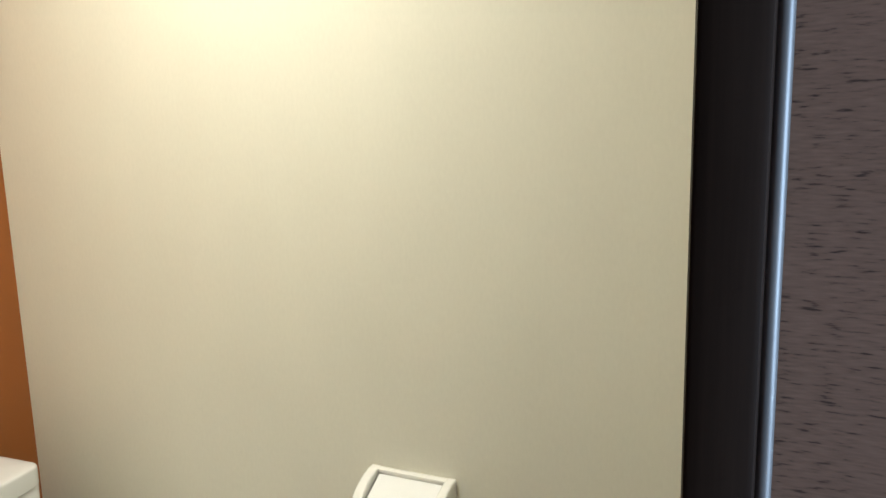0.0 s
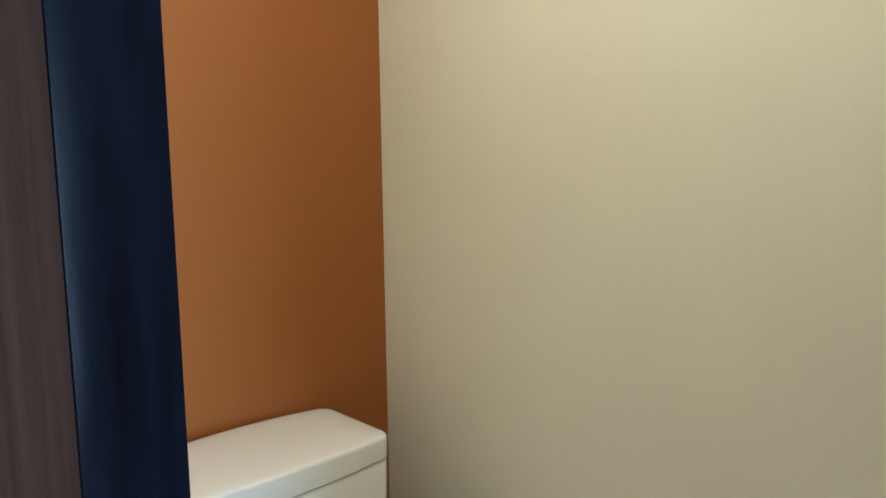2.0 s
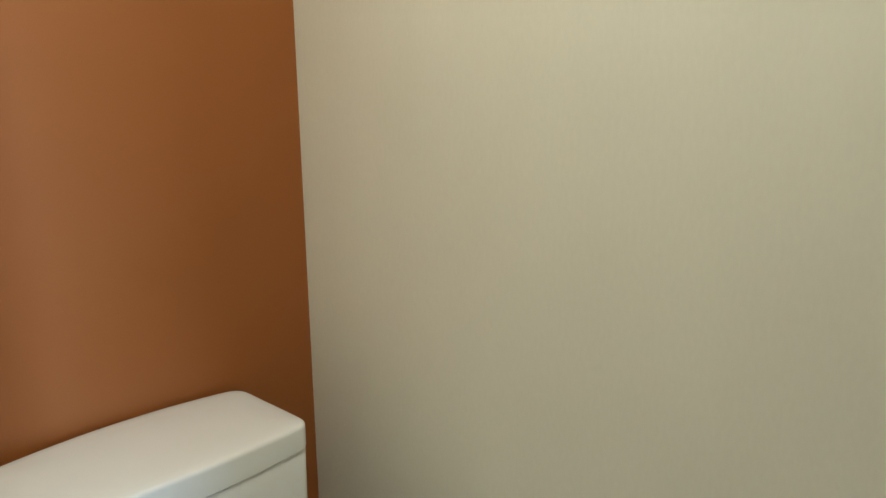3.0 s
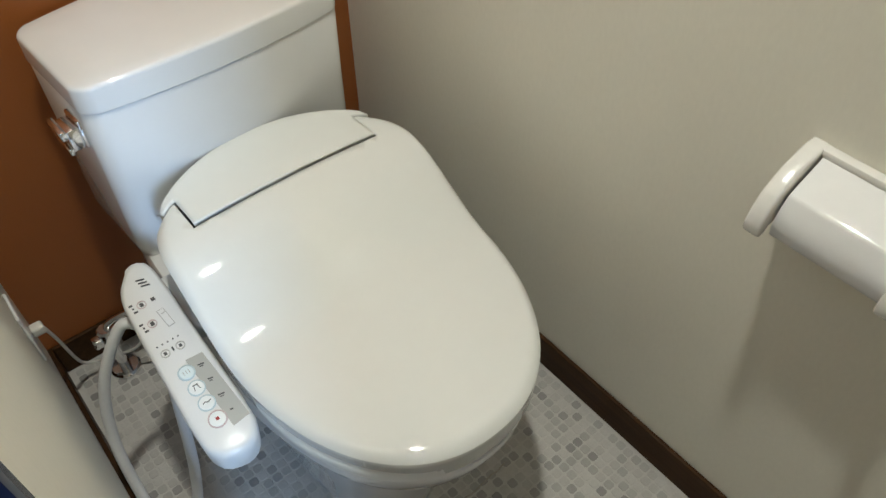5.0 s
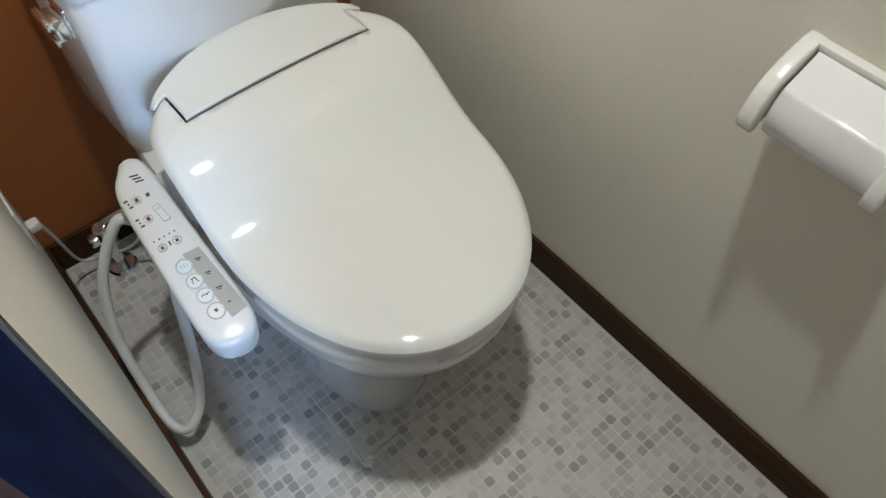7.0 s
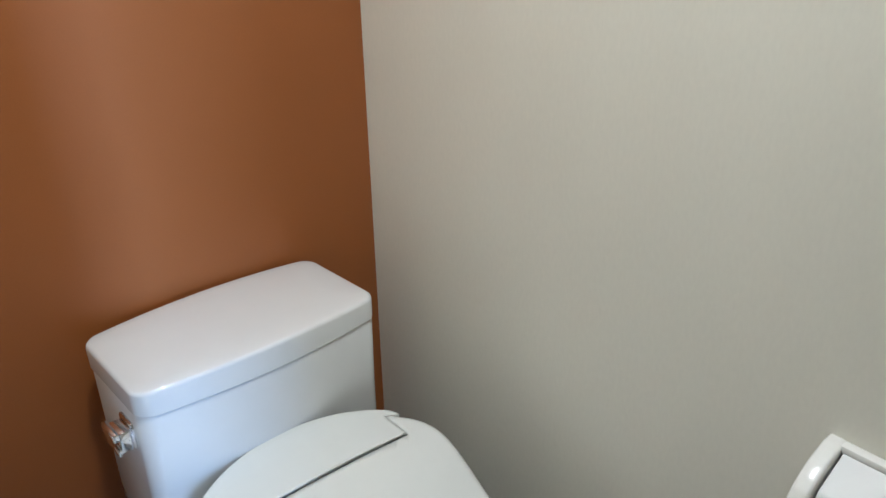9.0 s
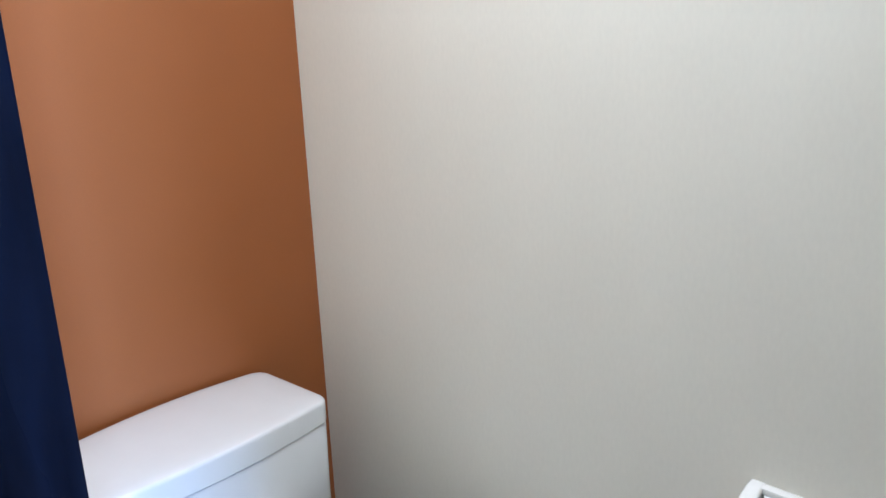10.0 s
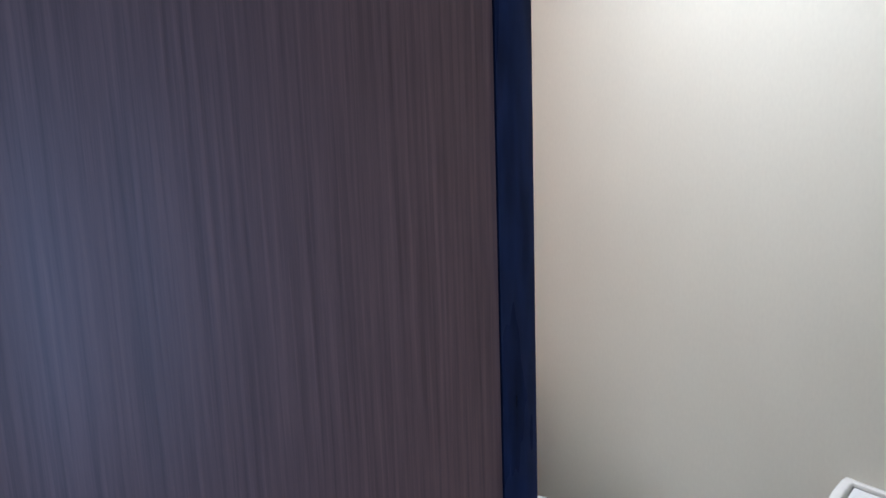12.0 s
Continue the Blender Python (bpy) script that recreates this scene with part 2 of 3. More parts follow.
def disc(cx, cy, z0, z1, r, n=28, bevel=0.0):
    rings = [[(cx + r * math.cos(2 * math.pi * k / n), cy + r * math.sin(2 * math.pi * k / n), z) for k in range(n)] for z in (z0, z1 - bevel)]
    if bevel:
        rings.append([(cx + (r - bevel) * math.cos(2 * math.pi * k / n), cy + (r - bevel) * math.sin(2 * math.pi * k / n), z1) for k in range(n)])
    return loft(rings)


def ring_flat(cx, cy, z0, z1, r_out, r_in, n=28):
    bm = bmesh.new()
    def circ(r, z):
        return [bm.verts.new((cx + r * math.cos(2 * math.pi * k / n), cy + r * math.sin(2 * math.pi * k / n), z)) for k in range(n)]
    loops = [circ(r_out, z0), circ(r_out, z1), circ(r_in, z1), circ(r_in, z0)]
    for a, b in zip(loops, loops[1:] + loops[:1]):
        for i in range(n):
            j = (i + 1) % n
            bm.faces.new((a[i], a[j], b[j], b[i]))
    return bm


def extruded(profile, axis_from, axis_to, bevel=0.0, segments=3):
    """A profile of (x, z) pairs drawn out along y."""
    bm = loft([[(x, axis_from, z) for x, z in profile], [(x, axis_to, z) for x, z in profile]])
    if bevel:
        bmesh.ops.recalc_face_normals(bm, faces=bm.faces)
        bmesh.ops.bevel(bm, geom=list(bm.edges), offset=bevel, segments=segments, affect='EDGES', profile=0.5)
    return bm


# ---- the room's shell ----
structure("floor", box(XW, 0.0, YS, 0.0, -0.05, 0.0), M_VINYL, "grey and cream mosaic-print vinyl floor of the toilet room", "floor")
structure("wall_east", box(0.0, 0.10, YS - 0.1, 0.0, -0.05, ZC), M_CREAM, "cream wallpapered wall beside the toilet", "wall")
structure("wall_north", box(XW, 0.10, 0.0, 0.10, -0.05, ZC), M_ORANGE, "terracotta orange accent wall behind the toilet tank", "wall")
structure("wall_south", box(XW, 0.0, YS - 0.1, YS, -0.05, ZC), M_CREAM, "cream wallpapered end wall of the toilet room", "wall")
ZL = 2.02   # top of the door opening
XM = XW - 0.030


def door_wall(name, x0, x1, material, label, north_end, south_end, low):
    bm = box(x0, x1, YD1 + 0.026, north_end, low, ZC)
    box(x0, x1, south_end, YD0 - 0.026, low, ZC, bm=bm)
    box(x0, x1, YD0 - 0.026, YD1 + 0.026, ZL + 0.026, ZC, bm=bm)
    return structure(name, bm, material, label, "wall")


door_wall("wall_west", XM, XW, M_CREAM, "cream wallpapered wall with the door opening", 0.0, YS - 0.1, -0.05)
door_wall("wall_hall_east", XH + 0.008, XM, M_GRASS, "brown grasscloth hall wall round the door opening", HY1, HY0, -0.05)
structure("ceiling", box(XW, 0.0, YS, 0.0, ZC, ZC + 0.08), M_CEIL, "plain white ceiling of the toilet room", "ceiling")
structure("floor_hall", box(HX, XW, HY0, HY1, -0.055, -0.005), M_HALLF, "brown wooden hall floor outside the door", "floor")
structure("ceiling_hall", box(HX - 0.1, XW, HY0 - 0.1, HY1 + 0.1, ZC + 0.002, ZC + 0.08), M_CEIL, "plain white hall ceiling", "ceiling")
structure("wall_hall_west", box(HX - 0.1, HX, HY0 - 0.1, HY1 + 0.1, -0.05, ZC), M_GRASS, "brown grasscloth hall wall opposite the door", "wall")
structure("wall_hall_north", box(HX, XM, HY1, HY1 + 0.1, -0.05, ZC), M_GRASS, "brown grasscloth hall end wall", "wall")
WX0, WX1, WZ0, WZ1 = -1.73, -1.35, 0.36, 1.88
bm = box(HX, WX0, HY0 - 0.1, HY0, -0.05, ZC)
box(WX1, XM, HY0 - 0.1, HY0, -0.05, ZC, bm=bm)
box(WX0, WX1, HY0 - 0.1, HY0, -0.05, WZ0, bm=bm)
box(WX0, WX1, HY0 - 0.1, HY0, WZ1, ZC, bm=bm)
structure("wall_hall_south", bm, M_GRASS, "brown grasscloth hall wall with a tall daylight window", "wall")
window = thing("window_1", "tall hall window with a dark wooden frame and crossbars", "window", (WX0, HY0 - 0.05, WZ0))
window["kind"] = "structure"


def local(bm, parent):
    bmesh.ops.translate(bm, vec=-parent.location, verts=bm.verts)
    return bm


bm = box(WX0, WX0 + 0.03, HY0 - 0.07, HY0 - 0.03, WZ0, WZ1)
box(WX1 - 0.03, WX1, HY0 - 0.07, HY0 - 0.03, WZ0, WZ1, bm=bm)
box(WX0 + 0.03, WX1 - 0.03, HY0 - 0.07, HY0 - 0.03, WZ0, WZ0 + 0.03, bm=bm)
box(WX0 + 0.03, WX1 - 0.03, HY0 - 0.07, HY0 - 0.03, WZ1 - 0.03, WZ1, bm=bm)
part("window_frame", local(bm, window), M_JAMB, window, smooth=False)
for k in range(1, 9):
    z = WZ0 + 0.03 + (WZ1 - WZ0 - 0.06) * k / 9
    part("crossbar", local(box(WX0 + 0.03, WX1 - 0.03, HY0 - 0.058, HY0 - 0.042, z - 0.006, z + 0.006), window), M_JAMB, window, smooth=False)
pane = part("pane", local(box(WX0 + 0.03, WX1 - 0.03, HY0 - 0.068, HY0 - 0.064, WZ0 + 0.03, WZ1 - 0.03), window), M_GLASS, window, smooth=False)
pane.visible_shadow = False

# door frame: jambs, head and the bead beside the hall wall covering
frame_ob = thing("door_frame", "dark lacquered wooden door frame with a narrow bead", "door frame", (XW, YD1, 0.0))
frame_ob["kind"] = "structure"
part("jamb", local(box(XH + 0.012, XW + 0.006, YD1 - 0.0015, YD1 + 0.0245, 0.0, ZL, 0.0006), frame_ob), M_JAMB_SHEEN, frame_ob, "dark lacquered hinge-side jamb with the window's blue sheen in its colour")
part("jamb", local(box(XH + 0.012, XW + 0.006, YD0 - 0.026, YD0, 0.0, ZL, 0.002), frame_ob), M_JAMB, frame_ob, "dark latch-side jamb")
part("casing", local(box(XH - 0.010, XH + 0.0105, YD0 - 0.0275, YD0 - 0.002, 0.0, ZL + 0.026, 0.003), frame_ob), M_JAMB, frame_ob)
part("head", local(box(XH - 0.006, XW + 0.006, YD0 - 0.026, YD1 + 0.026, ZL, ZL + 0.026, 0.002), frame_ob), M_JAMB, frame_ob)
part("bead", local(tube([(XH - 0.002, YD0 - 0.0300, 0.0), (XH - 0.002, YD0 - 0.0300, 1.0), (XH - 0.002, YD0 - 0.0300, ZL + 0.03)], 0.0032, 12, 2), frame_ob), M_BEAD, frame_ob,
     "light metal bead beside the hall wall covering")

# the leaf stands open into the hall
leaf = thing("door_1", "dark brown veneered door standing open into the hall", "door", (-0.822, YD1 + 0.002, 0.0))
leaf["kind"] = "structure"
leaf.rotation_euler = (0, 0, radians(LEAF_TURN))
part("leaf", box(-0.655, 0.0, 0.0, 0.034, 0.008, 2.01, 0.002), M_DOOR, leaf)
for z in (0.25, 1.75):
    part("hinge", box(-0.004, 0.003, 0.030, 0.040, z - 0.045, z + 0.045, 0.001), M_CHROME, leaf, "small steel hinge")


def baseboard(name, x0, x1, y0, y1, label):
    bm = box(x0, x1, y0, y1, 0.0, 0.080, 0.0025)
    ob = new(name, finish(bm, name, M_BASE))
    return tagged(ob, label, "baseboard", kind="structure")


baseboard("baseboard_east", -0.009, 0.0, YS, -0.009, "dark brown wooden baseboard under the cream wall")
baseboard("baseboard_north", XW + 0.009, -0.009, -0.009, 0.0, "dark brown wooden baseboard under the orange wall")
baseboard("baseboard_west", XW, XW + 0.009, YD1 + 0.028, 0.0, "dark brown wooden baseboard beside the door")

# ---- ceiling lamp ----
lamp = thing("ceiling_lamp", "small round ceiling lamp with a lit milky diffuser", "ceiling lamp", (LAMP_AT[0], LAMP_AT[1], ZC))
part("socket", local(disc(LAMP_AT[0], LAMP_AT[1], ZC - 0.030, ZC, 0.055, 32), lamp), M_PANEL, lamp)
part("diffuser", local(disc(LAMP_AT[0], LAMP_AT[1], ZC - 0.060, ZC - 0.030, 0.085, 36, 0.010), lamp), M_BULB, lamp, "glowing milky diffuser")

# ---- toilet ----
toilet = thing("toilet", "white ceramic toilet with closed lid and side-panel bidet seat", "toilet", (CX, -0.40, 0.0))

FX = -0.388   # the foot stands a little off the seat's line
bowl_rings = [egg(h, back, f, z, cx, blunt=e) for h, back, f, z, cx, e in (
    (0.119, -0.12, -0.690, 0.0, FX, 2.7), (0.120, -0.12, -0.692, 0.008, FX, 2.7), (0.128, -0.115, -0.704, 0.07, FX, 2.7), (0.141, -0.11, -0.720, 0.15, FX, 2.7),
    (0.160, -0.09, -0.741, 0.23, FX + 0.002, 2.6), (0.179, -0.06, -0.757, 0.288, FX + 0.005, 2.5), (0.190, -0.045, -0.770, 0.306, FX + 0.010, 2.4), (0.204, -0.04, -0.798, 0.312, FX + 0.018, 2.3),
    (0.208, -0.035, -0.806, 0.319, -0.367, 2.25), (0.211, -0.03, -0.826, 0.360, -0.362, 2.2), (0.212, -0.03, -0.836, 0.392, CX, 2.2), (0.209, -0.032, -0.834, 0.398, CX, 2.2),
    (0.190, -0.05, -0.805, 0.402, CX, 2.2))]
part("bowl", local(loft(bowl_rings), toilet), M_CERAMIC, toilet, "glossy white ceramic bowl and foot", angle=50)

T0, T1 = -0.578, -0.156


def tank_turn(bm):
    """The cistern stands a few degrees out of square with the wall."""
    bmesh.ops.rotate(bm, cent=(-0.367, -0.125, 0), matrix=Matrix.Rotation(radians(3.2), 3, 'Z'), verts=bm.verts)
    bmesh.ops.translate(bm, vec=(0, -0.006, 0), verts=bm.verts)
    return bm


tank_rings = []
for z, dl, dr, f, bk in ((0.385, 0.026, 0.020, -0.196, -0.036), (0.390, 0.012, 0.006, -0.211, -0.032), (0.400, 0.004, 0.000, -0.219, -0.030), (0.42, 0.001, -0.002, -0.2215, -0.030),
                         (0.55, 0.001, -0.001, -0.2225, -0.030), (0.684, 0.0012, 0.0012, -0.2285, -0.030), (0.687, 0.003, 0.003, -0.227, -0.031)):
    tank_rings.append(slab_ring(T0 + dl, T1 - dr, f, bk, z, 0.024, 0.004 + 0.016 * ((z - 0.385) / 0.30) ** 2, bow_back=0.010))
part("tank", local(tank_turn(loft(tank_rings)), toilet), M_CERAMIC, toilet, "white ceramic cistern", angle=50)
lid_rings = []
for z, grow in ((0.688, -0.003), (0.6895, 0.000), (0.7215, 0.000), (0.7248, -0.0008), (0.7270, -0.0028), (0.7280, -0.0060), (0.7296, -0.020), (0.7312, -0.055)):
    lid_rings.append(slab_ring(T0 - grow, T1 + grow, -0.230 - grow, -0.022 + grow, z, max(0.012, 0.025 + grow * 0.5), 0.020, bow_back=0.014))
bm = loft(lid_rings)
for v in bm.verts:
    v.co.z += 0.005 * (1 - ((v.co.x - (T0 + T1) / 2) / 0.215) ** 2) * (v.co.z > 0.72)
part("tank_lid", local(tank_turn(bm), toilet), M_CERAMIC, toilet, "white ceramic cistern lid with rounded edge", angle=60)

# flush lever on the tank's side
lever = part("flush_lever", local(tank_turn(box(T0 - 0.022, T0 - 0.004, -0.196, -0.156, 0.624, 0.658, 0.002, 2)), toilet), M_CHROME, toilet, "short boxy chrome flush lever")


def lever_piece(name, x0, x1, y0, y1, z0, z1, bevel):
    ob = part(name, tank_turn(box(x0, x1, y0, y1, z0, z1, bevel, 2)), M_CHROME, lever)
    ob.data.transform(Matrix.Translation(-toilet.location))


lever_piece("lever_plate", T0 - 0.004, T0 + 0.010, -0.192, -0.150, 0.618, 0.664, 0.003)
lever_piece("lever_grip", T0 - 0.031, T0 - 0.0215, -0.198, -0.152, 0.647, 0.661, 0.0022)
lever_piece("lever_grip", T0 - 0.028, T0 - 0.0215, -0.198, -0.152, 0.621, 0.633, 0.0022)

# bidet seat: body behind, seat ring, lid with a notch for the hinge cover
body_rings = []
for z, g in ((0.403, -0.006), (0.406, 0.0), (0.480, 0.0), (0.520, -0.001), (0.530, -0.002), (0.5345, -0.006), (0.5355, -0.018)):
    ring = []
    for x, y, zz in slab_ring(CX - 0.172 - g, CX + 0.172 + g, -0.365, -0.318 + g, z, 0.010):
        u = (x - CX) / 0.180
        if y > -0.335:
            y += 0.081 * (1 - abs(u) ** 2.6)
        ring.append((x, y, zz + 0.003 * (1 - u * u)))
    body_rings.append(ring)
bm = loft(body_rings)
# the front of the housing is cut low so that the lid's ears lie over it
for v in bm.verts:
    if v.co.y < -0.322 and v.co.z > 0.45:
        v.co.z = 0.45
part("bidet_body", local(bm, toilet), M_PLASTIC, toilet, "ivory plastic bidet housing", angle=50)
seat_rings = [egg(h, -0.345, f, z, back_blunt=5) for z, h, f in ((0.402, 0.203, -0.826), (0.405, 0.210, -0.834), (0.424, 0.211, -0.835), (0.430, 0.206, -0.830))]
part("seat", local(loft(seat_rings), toilet), M_PLASTIC, toilet, "ivory plastic seat ring", angle=50)


def lid_height(y):
    """The lid falls in a soft curve from the hinge and then runs flat to the tip."""
    t = min(1, max(0, (-0.375 - y) / 0.200))
    s = t * t * (3 - 2 * t)
    return 0.542 - 0.076 * s - 0.012 * max(0, (-0.56 - y) / 0.29)


def lid_sheet():
    bm = bmesh.new()
    outer = egg(LID_HALF, -0.299, LID_TIP, 0.0, n=120, blunt=2.2, back_blunt=5.5, widest=-0.505)
    mid = Vector((CX - 0.005, -0.54, 0))
    rows = []
    for s in (1.0, 0.993, 0.985, 0.972, 0.955, 0.93, 0.88, 0.82, 0.75, 0.67, 0.58, 0.48, 0.37, 0.25, 0.12):
        row = []
        for x, y, _ in outer:
            px, py = mid.x + (x - mid.x) * s, mid.y + (y - mid.y) * s
            drop = 0.010 * max(0.0, (s - 0.93) / 0.07) ** 2.4
            if py > -0.345:
                drop *= min(1.0, max(0.05, (abs(px - CX) - 0.160) / 0.030))
            crown = 0.009 * (1 - ((px - CX) / 0.2) ** 2)
            row.append(bm.verts.new((px, py, lid_height(py) + crown - drop)))
        rows.append(row)
    n = len(outer)
    for a, b in zip(rows, rows[1:]):
        for i in range(n):
            j = (i + 1) % n
            bm.faces.new((a[i], a[j], b[j], b[i]))
    bm.faces.new(rows[-1])
    skirt = [bm.verts.new((v.co.x * 1.0 + (CX - v.co.x) * 0.012, v.co.y + (-0.54 - v.co.y) * 0.012, max(min(v.co.z - 0.016, 0.404), v.co.z - 0.044))) for v in rows[0]]
    for i in range(n):
        j = (i + 1) % n
        bm.faces.new((skirt[i], skirt[j], rows[0][j], rows[0][i]))
    return bm


NX0, NX1, NY = -0.517, -0.200, -0.370
bm = lid_sheet()
for co, no in (((NX0, 0, 0), (1, 0, 0)), ((NX1, 0, 0), (1, 0, 0)), ((0, NY, 0), (0, 1, 0))):
    bmesh.ops.bisect_plane(bm, geom=list(bm.verts) + list(bm.edges) + list(bm.faces), plane_co=co, plane_no=no, dist=1e-5)
gone = [f for f in bm.faces if NX0 < f.calc_center_median().x < NX1 and f.calc_center_median().y > NY]
bmesh.ops.delete(bm, geom=gone, context='FACES')
lid = part("lid", local(bm, toilet), M_PLASTIC, toilet, "closed glossy ivory plastic lid", angle=35)
thick = lid.modifiers.new("thick", 'SOLIDIFY')
thick.thickness = 0.007
thick.offset = -1

# hinge cover: a tongue set into the notch, running back over the whole housing
G = 0.0036
bm = bmesh.new()
cols = sorted([CX - 0.181 + 0.362 * i / 44 for i in range(45)] + [NX0 + G, NX1 - G])
rows = []


def ear_edge(x):
    """Back edge of the lid's ears."""
    return -0.505 + 0.206 * (1 - abs((x - CX) / LID_HALF) ** 5.5) ** (1 / 5.5) + 0.0006


for k in range(9):
    y0 = NY + G + 0.0008
    rows.append([(x, y0 + (ear_edge(x) - y0) * max(0.0, k - 2) / 6 + (0.0, 0.0008, 0.003)[min(k, 2)], (-0.0035, 0.0012, 0.0028, 0.0028, 0.0025, 0.002, 0.0015, 0.001, 0.0005)[k]) for x in cols])
for v, dy, dz in ((0.35, 0, 0), (0.7, 0, 0), (1.0, -0.006, 0), (1.0, -0.003, -0.0008), (1.0, -0.001, -0.0024), (1.0, 0.0, -0.005), (1.0, 0.0, -0.013), (1.0, -0.003, -0.035)):
    rows.append([(x, ear_edge(x) + (-0.322 + 0.090 * (1 - abs((x - CX) / 0.197) ** 2.2) ** 0.8 - ear_edge(x)) * v + dy, dz) for x in cols])
grid = [[bm.verts.new((x, y, 0.5425 + 0.009 * (1 - ((x - CX) / 0.2) ** 2) - 0.009 * max(0.0, (abs(x - CX) - 0.165) / 0.025) ** 2 + dz)) for x, y, dz in row] for row in rows]
for k, (a, b) in enumerate(zip(grid, grid[1:])):
    for i in range(len(cols) - 1):
        mid = (cols[i] + cols[i + 1]) / 2
        if k >= 8 or NX0 + G <= mid <= NX1 - G:
            bm.faces.new((a[i], a[i + 1], b[i + 1], b[i]))
bmesh.ops.delete(bm, geom=[v for v in bm.verts if not v.link_faces], context='VERTS')
cover = part("hinge_cover", local(bm, toilet), M_PLASTIC, toilet, "ivory hinge cover with a dark gap round it", angle=35)
thick = cover.modifiers.new("thick", 'SOLIDIFY')
thick.thickness = 0.007
thick.offset = -1

# added dark strip at the bottom of the gap, standing in for its deep shade
bm = box(NX0 - 0.003, NX1 + 0.003, NY - 0.003, NY + 0.010, 0.500, 0.5325)
box(NX0 - 0.003, NX0 + 0.008, NY + 0.010, -0.300, 0.500, 0.5325, bm=bm)
box(NX1 - 0.008, NX1 + 0.003, NY + 0.010, -0.300, 0.500, 0.5325, bm=bm)
part("gap_shade_strip", local(bm, toilet), M_GAP_SHADE, toilet, "added dark strip for the shade in the gap round the hinge cover", smooth=False)

# control panel arm
PANEL = [(-0.596, -0.296), (-0.612, -0.301), (-0.628, -0.317), (-0.640, -0.336), (-0.646, -0.365), (-0.656, -0.530), (-0.658, -0.592), (-0.656, -0.612), (-0.646, -0.629), (-0.625, -0.637),
         (-0.603, -0.636), (-0.588, -0.623), (-0.581, -0.598), (-0.580, -0.480), (-0.578, -0.340), (-0.582, -0.306)]


def rounded(poly, times=1):
    """Cuts the corners of an outline until it runs smoothly."""
    for _ in range(times):
        poly = [(a[0] + (b[0] - a[0]) * f, a[1] + (b[1] - a[1]) * f) for a, b in zip(poly, poly[1:] + poly[:1]) for f in (0.25, 0.75)]
    return poly


PANEL = rounded(PANEL)


def inset(poly, d):
    cx = sum(p[0] for p in poly) / len(poly)
    out = []
    for x, y in poly:
        sx = (abs(x - cx) - d) / max(abs(x - cx), 1e-6)
        sy = (abs(y + 0.466) - d) / max(abs(y + 0.466), 1e-6)
        out.append((cx + (x - cx) * max(sx, 0.2), -0.466 + (y + 0.466) * sy))
    return out


def panel_z(y):
    return 0.430 + 0.149 * (y + 0.583)


prings = []
for d, dz in ((0.008, -0.050), (0.002, -0.044), (0.0, -0.012), (0.0009, -0.006), (0.0032, -0.0018), (0.0070, 0.0)):
    prings.append([(x, y, panel_z(y) + dz) for x, y in inset(PANEL, d)])
panel = part("control_panel", local(loft(prings), toilet), M_PANEL, toilet, "white bidet control arm with round buttons", angle=50)
part("arm_web", local(box(-0.592, -0.530, -0.44, -0.315, 0.405, 0.436, 0.008, 3), toilet), M_PANEL, toilet)


def on_panel(name, bm, material, label=""):
    """Lays a piece, drawn flat at height 0, onto the sloping top of the panel."""
    for v in bm.verts:
        v.co.z += panel_z(v.co.y)
    return part(name, local(bm, toilet), material, panel, label)


def bar(name, x, y, w, h, material=M_INK, top=0.0008, turn=0.0):
    bm = box(-w / 2, w / 2, -h / 2, h / 2, -0.002, top)
    bmesh.ops.rotate(bm, cent=(0, 0, 0), matrix=Matrix.Rotation(radians(turn), 3, 'Z'), verts=bm.verts)
    bmesh.ops.translate(bm, vec=(x, y, 0), verts=bm.verts)
    return on_panel(name, bm, material)


bm = loft([[(x, y, z) for x, y in ((-0.612, -0.604), (-0.587, -0.601), (-0.592, -0.487), (-0.616, -0.485))] for z in (-0.002, 0.0004)])
on_panel("grey_field", bm, M_GREY, "grey printed field beside the buttons")
for y, r, edge, key in ((-0.584, 0.0125, M_PINK, M_KEY), (-0.5565, 0.0118, M_BLUE, M_KEY), (-0.530, 0.0118, M_BLUE, M_KEY), (-0.503, 0.0118, M_BLUE, M_PALE)):
    on_panel("button_ring", ring_flat(-0.6235, y, -0.001, 0.0013, r, r - 0.0016), edge)
    on_panel("button", disc(-0.6235, y, -0.001, 0.0019, r - 0.0017, 28, 0.0008), key)
for y, w in ((-0.503, 0.0085), (-0.529, 0.0075), (-0.557, 0.0090), (-0.5835, 0.0045)):
    bar("caption_bar", -0.6025, y + 0.001, w, 0.0020, turn=-12)
    if w > 0.006:
        bar("caption_bar", -0.6030, y - 0.0022, w * 0.6, 0.0014, turn=-12)
bar("stop_mark", -0.6235, -0.584, 0.0045, 0.0045, M_RED, 0.0024)
for dx, dy, w, h, turn in ((-0.003, 0.0, 0.0012, 0.0085, -14), (0.003, 0.0, 0.0012, 0.0085, 14), (0.0, 0.004, 0.0075, 0.0012, 0)):
    bar("button_icon", -0.6235 + dx, -0.530 + dy, w, h, M_INK, 0.0024, turn)
for dx, dy, turn in ((-0.003, 0.001, 25), (0.001, 0.0, -25), (0.0045, 0.0005, 20)):
    bar("button_icon", -0.6235 + dx, -0.5565 + dy, 0.0045, 0.0012, M_INK, 0.0024, turn)
for dx in (-0.004, 0.0, 0.004):
    bar("button_icon", -0.6235 + dx, -0.503, 0.0009, 0.006, M_GREY, 0.0023)
